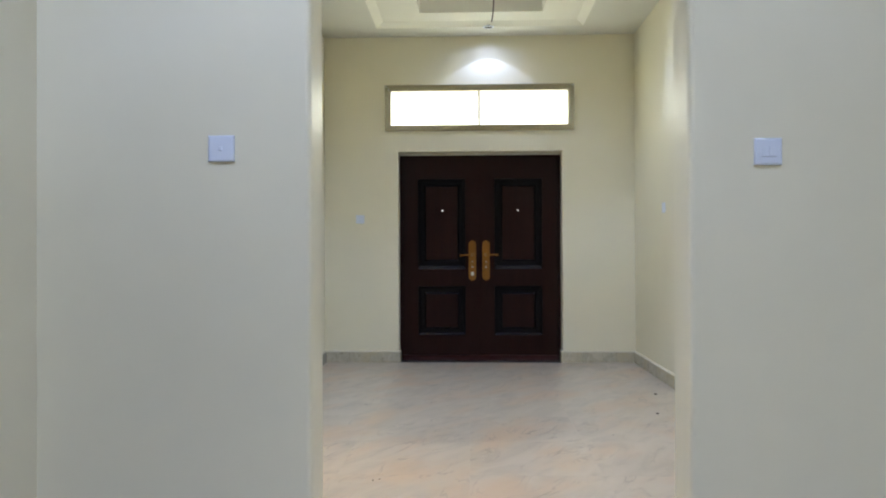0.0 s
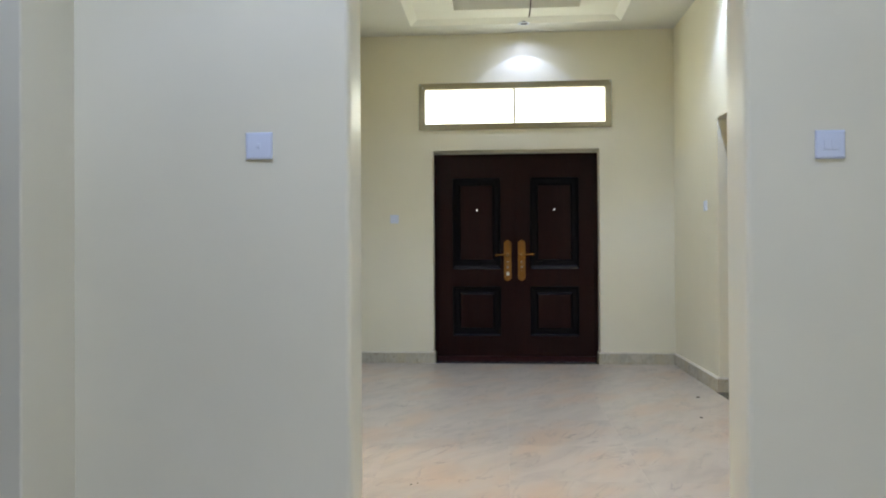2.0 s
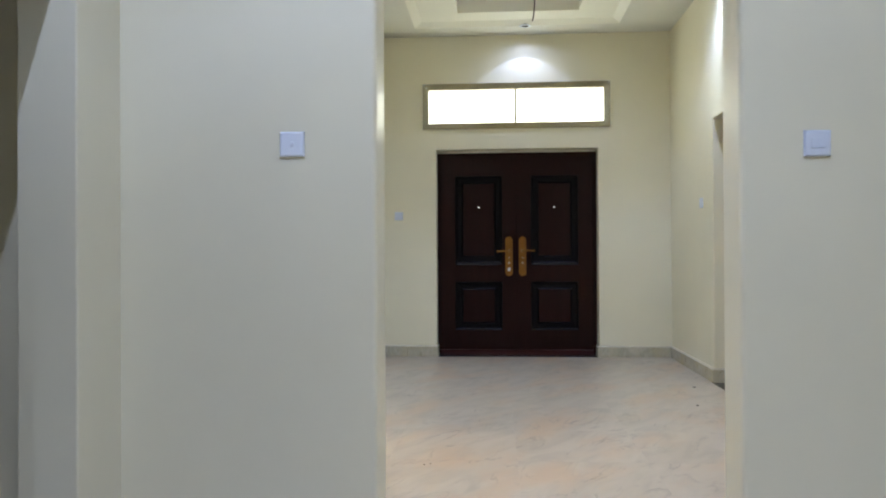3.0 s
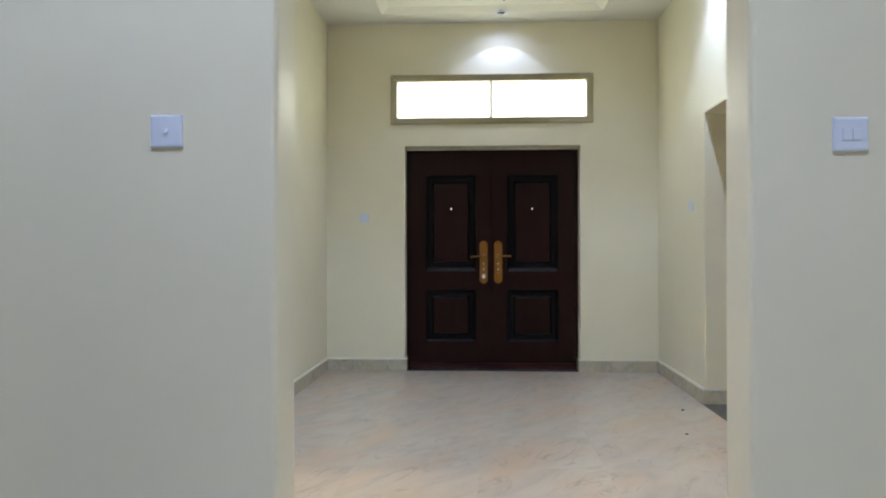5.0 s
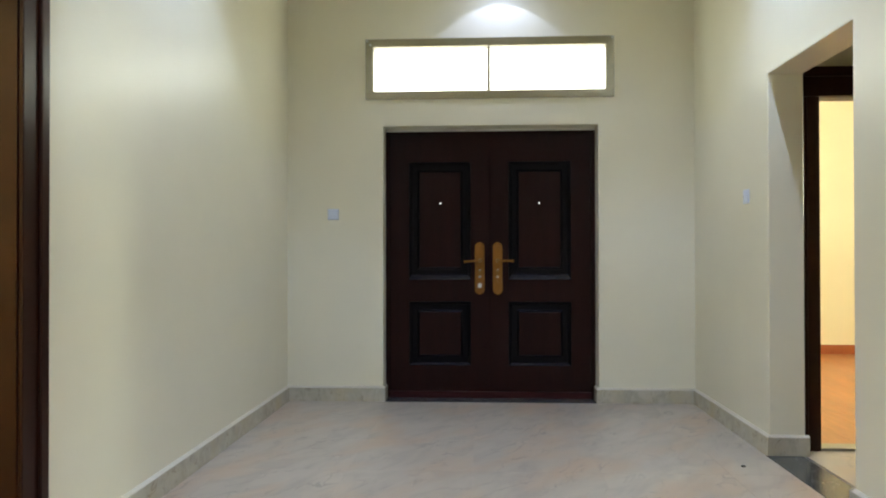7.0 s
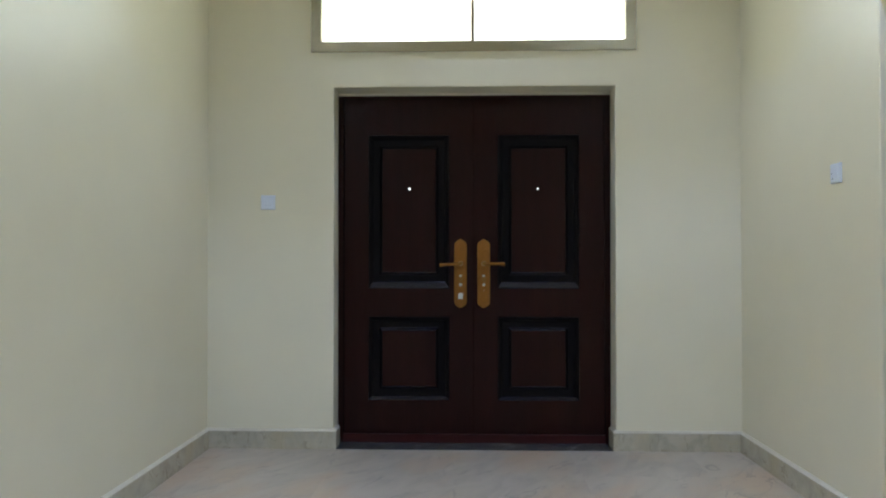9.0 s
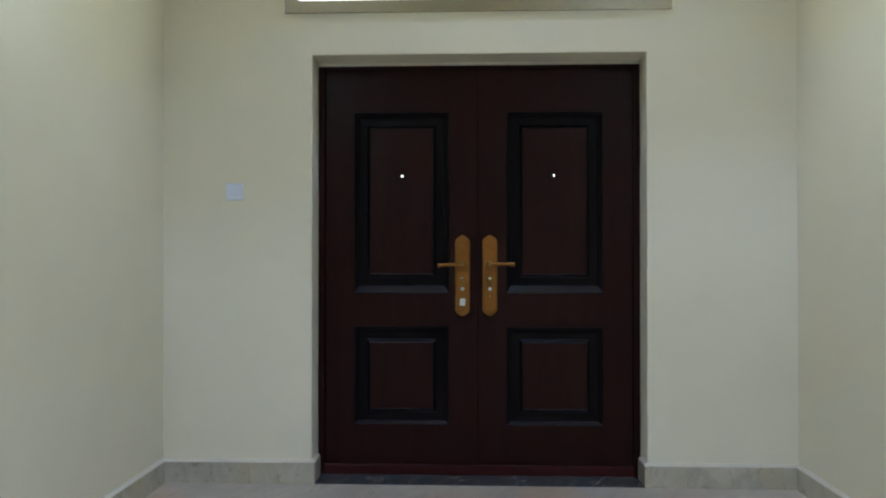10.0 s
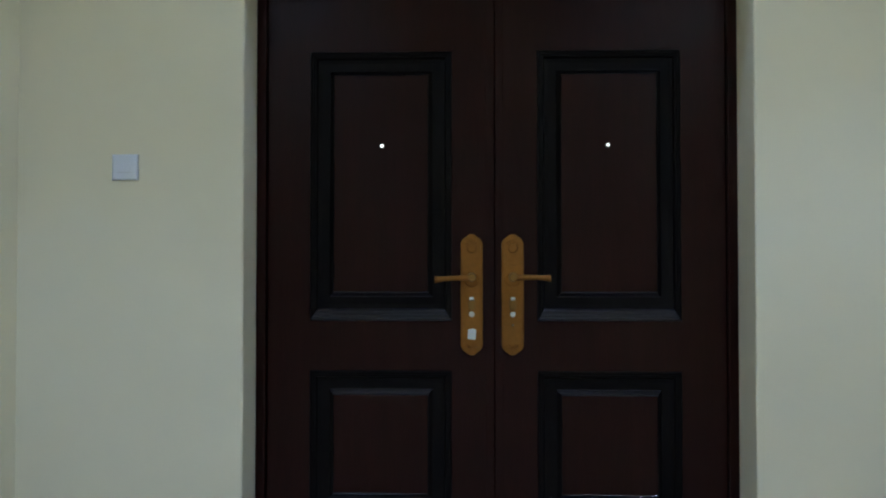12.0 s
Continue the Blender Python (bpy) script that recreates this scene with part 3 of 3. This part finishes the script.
for a, b in ((WX0 + FR, 0.201), (0.219, WX1 - FR)):
    part("pane", box((a - 0.004, YD + 0.012, WZ0 + FR - 0.004), (b + 0.004, YD + 0.017, WZ1 - FR + 0.004)), GLASS, window, "frosted glass pane").visible_shadow = False
for x, z in ((WX0 + 0.014, WZ1 - 0.014), (WX1 - 0.014, WZ1 - 0.014), (WX0 + 0.04, WZ1 - 0.045)):
    part("screw", add_disc(bmesh.new(), (x, YD - 0.018, z), 0.009, 0.010, 0.005, "y", 16), CHROME, window)
structure("backdrop", box((-9, YD + 3.0, -2), (9, YD + 3.05, 9)), DAYLIGHT, "bright white daylight haze outside the fanlight", "backdrop")


# ---- skirting of stone pieces with a grout fillet ----
SH, ST = 0.106, 0.018
fillet = bmesh.new()
baseboard = thing("baseboard", "cream marble skirting pieces with a white grout line on top", "baseboard", kind="structure")


def skirting(axis, fixed, out, a, b, first=0.60):
    """Pieces along a wall. axis: 'x' or 'y', the direction it runs; fixed: the wall face; out: +1 or -1, the way it stands proud."""
    cuts, u = [a], a + first
    while u < b - 0.12:
        cuts.append(u)
        u += 0.60
    cuts.append(b)
    lo, hi = sorted((fixed, fixed + out * ST))
    for p, q in zip(cuts, cuts[1:]):
        p, q = p + 0.0007, q - 0.0007
        if axis == "x":
            part("skirting_piece", box((p, lo, FZ - 0.02), (q, hi, FZ + SH), 0.0015), SKIRT, baseboard)
        else:
            part("skirting_piece", box((lo, p, FZ - 0.02), (hi, q, FZ + SH), 0.0015), SKIRT, baseboard)
    # sloping grout on top
    prof = [(0.0, 0.0), (ST - 0.002, 0.0), (ST - 0.003, 0.003), (0.003, 0.012), (0.0, 0.013)]
    ends = []
    for w in (a, b):
        ring = []
        for o, z in prof:
            f = fixed + out * o
            ring.append(fillet.verts.new((w, f, FZ + SH + z) if axis == "x" else (f, w, FZ + SH + z)))
        ends.append(ring)
    for k in range(len(prof)):
        fillet.faces.new((ends[0][k], ends[0][(k + 1) % len(prof)], ends[1][(k + 1) % len(prof)], ends[1][k]))
    fillet.faces.new(ends[0]), fillet.faces.new(ends[1][::-1])


skirting("x", YD, -1, XL, DX0 + ST, 0.45)
skirting("y", DX0, 1, YD, YD + 0.13)
skirting("x", YD, -1, DX1 - ST, XR, 0.74)
skirting("y", DX1, -1, YD, YD + 0.13)
skirting("y", XL, 1, LY1 + 0.11, YD - ST, 0.35)
skirting("y", XL, 1, YQ, LY0 - 0.11)
skirting("y", XR, -1, RY1 - ST, YD - ST, 0.73)
skirting("x", RY1, -1, XR - ST, XR + T + 0.02)
skirting("y", XR, -1, YQ, RY0 + ST)
skirting("x", RY0, 1, XR - ST, XR + T)
skirting("x", YQ, 1, XL + ST, PX0)
skirting("x", YQ, 1, PX1, XR - ST)
skirting("x", YP, -1, XN, PX0)
skirting("x", YP, -1, PX1, XR)
skirting("y", PX0, 1, YP - ST, YQ + ST)
skirting("y", PX1, -1, YP - ST, YQ + ST)
skirting("y", XN, 1, NY1, YP - ST)
part("grout_fillet", fillet, GROUT, baseboard, "white grout line on the skirting")

# ---- right opening: dark stone strip, lobby door frame, room ----
strip = thing("lobby_threshold", "polished dark marble strip across the lobby opening", "threshold", kind="structure")
part("stone", box((XR - 0.02, RY0, -0.07), (XR + T - 0.02, RY1, FZ + 0.003), 0.0015), BLACK_STONE, strip)

lobby_door = thing("door_2", "dark varnished wooden door frame around an open doorway", "door frame", kind="structure")
DY = LBY - 0.022
_d = bmesh.new()
for a, b in ((1.9865, 2.122), (3.08, 3.24)):
    add_box(_d, (a, DY, FZ), (b, LBY + 0.001, 2.032), 0.004)
    s = 0.02 if a < 2.5 else -0.02
    add_box(_d, (a + 0.04 + s, DY - 0.010, FZ), (b - 0.04 + s, DY + 0.002, 2.032), 0.004)
part("door_casing", _d, BROWN_WOOD, lobby_door)
_d = bmesh.new()
add_box(_d, (1.9865, DY - 0.008, 2.032), (3.25, LBY + 0.001, 2.158), 0.005)
add_box(_d, (2.03, DY - 0.026, 2.145), (3.30, LBY + 0.001, 2.203), 0.008)
part("head_casing", _d, BROWN_WOOD, lobby_door, "dark wooden head with a moulded cap")
_d = bmesh.new()
add_box(_d, (2.086, LBY, FZ), (2.13, LBY + 0.12, 2.119), 0.002)
add_box(_d, (3.074, LBY, FZ), (3.119, LBY + 0.12, 2.119), 0.002)
add_box(_d, (2.13, LBY, 2.03), (3.074, LBY + 0.12, 2.119), 0.002)
add_box(_d, (2.13, LBY + 0.05, FZ), (2.142, LBY + 0.075, 2.03), 0.002)
part("door_lining", _d, BROWN_WOOD, lobby_door)
part("stone_sill", box((2.095, LBY - 0.02, FZ - 0.03), (3.11, LBY + 0.10, FZ + 0.018), 0.002), GREEN_STONE, lobby_door, "green-grey stone sill")
structure("baseboard_room", box((RMX0, RMY1 - 0.018, FZ + 0.003), (RMX1, RMY1, FZ + 0.120), 0.004), WOOD_SKIRT, "red-brown wooden skirting along the bedroom wall", "baseboard")
random.seed(7)
x = RMX0 + 0.01
while x < RMX1 - 0.15:
    y = LBY + 0.10 - random.random() * 0.9
    while y < RMY1 - 0.02:
        y2 = min(y + 1.2, RMY1 - 0.02)
        y1 = max(y, LBY + 0.101)
        if y2 - y1 > 0.05 and x > 2.1:
            part("board", box((x + 0.0003, y1, FZ + 0.004), (x + 0.1247, y2 - 0.0004, FZ + 0.015), 0.0006, 1), WOOD_FLOOR, floor_room)
        y += 1.2
    x += 0.125

# ---- left door: frame with casing, opening to the lit side room ----
left_door = thing("door_3", "dark varnished wooden door frame around an open doorway", "door frame", kind="structure")
_l = bmesh.new()
for a, b, s in ((LY1 - 0.035, LY1 + 0.10, 1), (LY0 - 0.10, LY0 + 0.035, -1)):
    add_box(_l, (XL - 0.001, a, FZ), (XL + 0.016, b, 2.06), 0.004)
    c = b - 0.05 if s > 0 else a
    add_box(_l, (XL + 0.014, c, FZ), (XL + 0.028, c + 0.05, 2.06), 0.006)
part("door_casing", _l, BROWN_WOOD, left_door)
_l = box((XL - 0.001, LY0 - 0.112, 2.06), (XL + 0.034, LY1 + 0.108, 2.20), 0.006)
add_box(_l, (XL - 0.001, LY0 - 0.125, 2.19), (XL + 0.044, LY1 + 0.118, 2.225), 0.008)
part("head_casing", _l, BROWN_WOOD, left_door, "dark wooden head with a moulded cap")
_l = bmesh.new()
for a, b in ((LY1 - 0.04, LY1 - 0.001), (LY0 + 0.001, LY0 + 0.04)):
    add_box(_l, (XL - T - 0.002, a, FZ), (XL - 0.002, b, 2.079), 0.002)
add_box(_l, (XL - T - 0.002, LY0 + 0.04, 2.04), (XL - 0.002, LY1 - 0.04, 2.079), 0.002)
add_box(_l, (XL - 0.15, LY1 - 0.052, FZ), (XL - 0.125, LY1 - 0.04, 2.04), 0.002)
part("door_lining", _l, BROWN_WOOD, left_door)
part("stone_sill", box((XL - T, LY0, -0.07), (XL - 0.002, LY1, FZ + 0.003), 0.0015), BLACK_STONE, left_door, "dark stone sill")


# ---- switches ----
def switch(m, kind, label):
    """A square white plate facing -y at its own origin, with its rockers."""
    s = thing("light_switch", label, "switch", "wall switches", at=m)
    bm = bmesh.new()
    h = 0.043
    rings = []
    for inset, d in ((0.0, 0.0), (0.0, -0.006), (0.003, -0.0095), (0.008, -0.0105)):
        q = h - inset
        rings.append([bm.verts.new(p) for p in ((-q, d, -q), (q, d, -q), (q, d, q), (-q, d, q))])
    for a, b in zip(rings, rings[1:]):
        for k in range(4):
            bm.faces.new((a[k], a[(k + 1) % 4], b[(k + 1) % 4], b[k]))
    bm.faces.new(rings[-1])
    part("plate", bm, PLASTIC, s, "glossy white square plate")
    if kind == "single":
        part("rocker", box((-0.006, -0.017, -0.008), (0.006, -0.010, 0.006), 0.002), PLASTIC, s)
    elif kind == "double":
        for cx in (-0.0115, 0.0115):
            part("rocker", box((cx - 0.0098, -0.0130, -0.016), (cx + 0.0098, -0.0102, 0.014), 0.0014), PLASTIC, s)
        part("gap", box((-0.024, -0.0112, -0.0185), (0.024, -0.0101, -0.0165)), SOFT_GREY, s)
    else:
        part("rocker", box((-0.018, -0.0135, -0.018), (0.018, -0.0102, 0.018), 0.0015), PLASTIC, s)
        for cx, cz in ((-0.030, 0.0), (-0.018, -0.024)):
            part("hole", add_disc(bmesh.new(), (cx, -0.0112, cz), 0.003, 0.003, 0.001, "y", 12), DARK, s, "dark screw hole")
    return s


switch(pose(-0.702, YP, 1.424), "single", "white square bell switch on the cream partition")
switch(pose(1.058, YP, 1.400), "double", "white square two-gang switch on the cream partition")
switch(pose(-1.0125, YD, 1.432), "double", "white square switch on the wall beside the entrance door")
switch(pose(XR, 6.785, 1.468, 0, 0, -90), "socket", "white square socket plate on the cream side wall")

# ---- bare wire from the ceiling ----
cu = bpy.data.curves.new("hanging_wire", "CURVE")
cu.dimensions, cu.bevel_depth, cu.bevel_resolution = "3D", 0.0045, 2
sp = cu.splines.new("NURBS")
pts = [(0.0, 0, 0), (0.004, 0.002, -0.25), (-0.003, 0, -0.5), (0.006, 0.0, -0.72), (0.002, 0.004, -0.915), (-0.012, 0.004, -0.957)]
sp.points.add(len(pts) - 1)
for q, c in zip(sp.points, pts):
    q.co = (*c, 1)
sp.use_endpoint_u, sp.order_u = True, 4
cu.materials.append(WIRE)
_tmp = bpy.data.objects.new("tmp", cu)
wire_mesh = bpy.data.meshes.new_from_object(_tmp)
bpy.data.objects.remove(_tmp)
wire = tagged(new("hanging_wire", wire_mesh), "thin dark bare lamp wire hanging from the ceiling tray", "wire")
wire.matrix_world = pose(0.275, 5.40, Z2)

# ---- crumbs of dirt on the floor ----
random.seed(3)
for x, y, r in ((1.562, 6.215, 0.013), (1.40, 5.50, 0.012), (0.98, 4.9, 0.004), (-0.37, 3.95, 0.006), (-0.34, 3.97, 0.005)):
    bm = bmesh.new()
    bmesh.ops.create_icosphere(bm, subdivisions=2, radius=r)
    for v in bm.verts:
        k = 1 + 0.35 * noise.noise(v.co * 90)
        v.co = Vector((v.co.x * k * 1.4, v.co.y * k * 0.8, v.co.z * k * 0.35 + r * 0.28))
    tagged(link_mesh("dirt_crumb", bm, DARK, True), "small dark crumb of dirt on the marble floor", "dirt", "dirt crumbs").matrix_world = pose(x, y, FZ, 0, 0, random.uniform(0, 180))

# ---- floor slabs, last ----
TILE = 0.67
tile_mesh = {}


def tile(x0, x1, y0, y1):
    w, d = round(x1 - x0, 4), round(y1 - y0, 4)
    if (w, d) not in tile_mesh:
        bm = box((0.0002, 0.0002, -0.012), (w - 0.0002, d - 0.0002, 0.0), 0.00025, 1)
        me = bpy.data.meshes.new("marble_tile")
        bm.to_mesh(me)
        bm.free()
        me.materials.append(FLOOR)
        tile_mesh[(w, d)] = me
    ob = new("marble_tile", tile_mesh[(w, d)])
    ob.parent = floor
    ob.location = (x0, y0, FZ)


def cuts(a, b, origin):
    k = math.ceil((a - origin) / TILE + 1e-6)
    out = [a]
    while origin + k * TILE < b - 1e-6:
        out.append(origin + k * TILE)
        k += 1
    return out + [b]


_xs, _ys = cuts(XL, XR, 0.105), cuts(Y0, YD, 4.72)
for xa, xb in zip(_xs, _xs[1:]):
    for ya, yb in zip(_ys, _ys[1:]):
        tile(xa, xb, ya, yb)
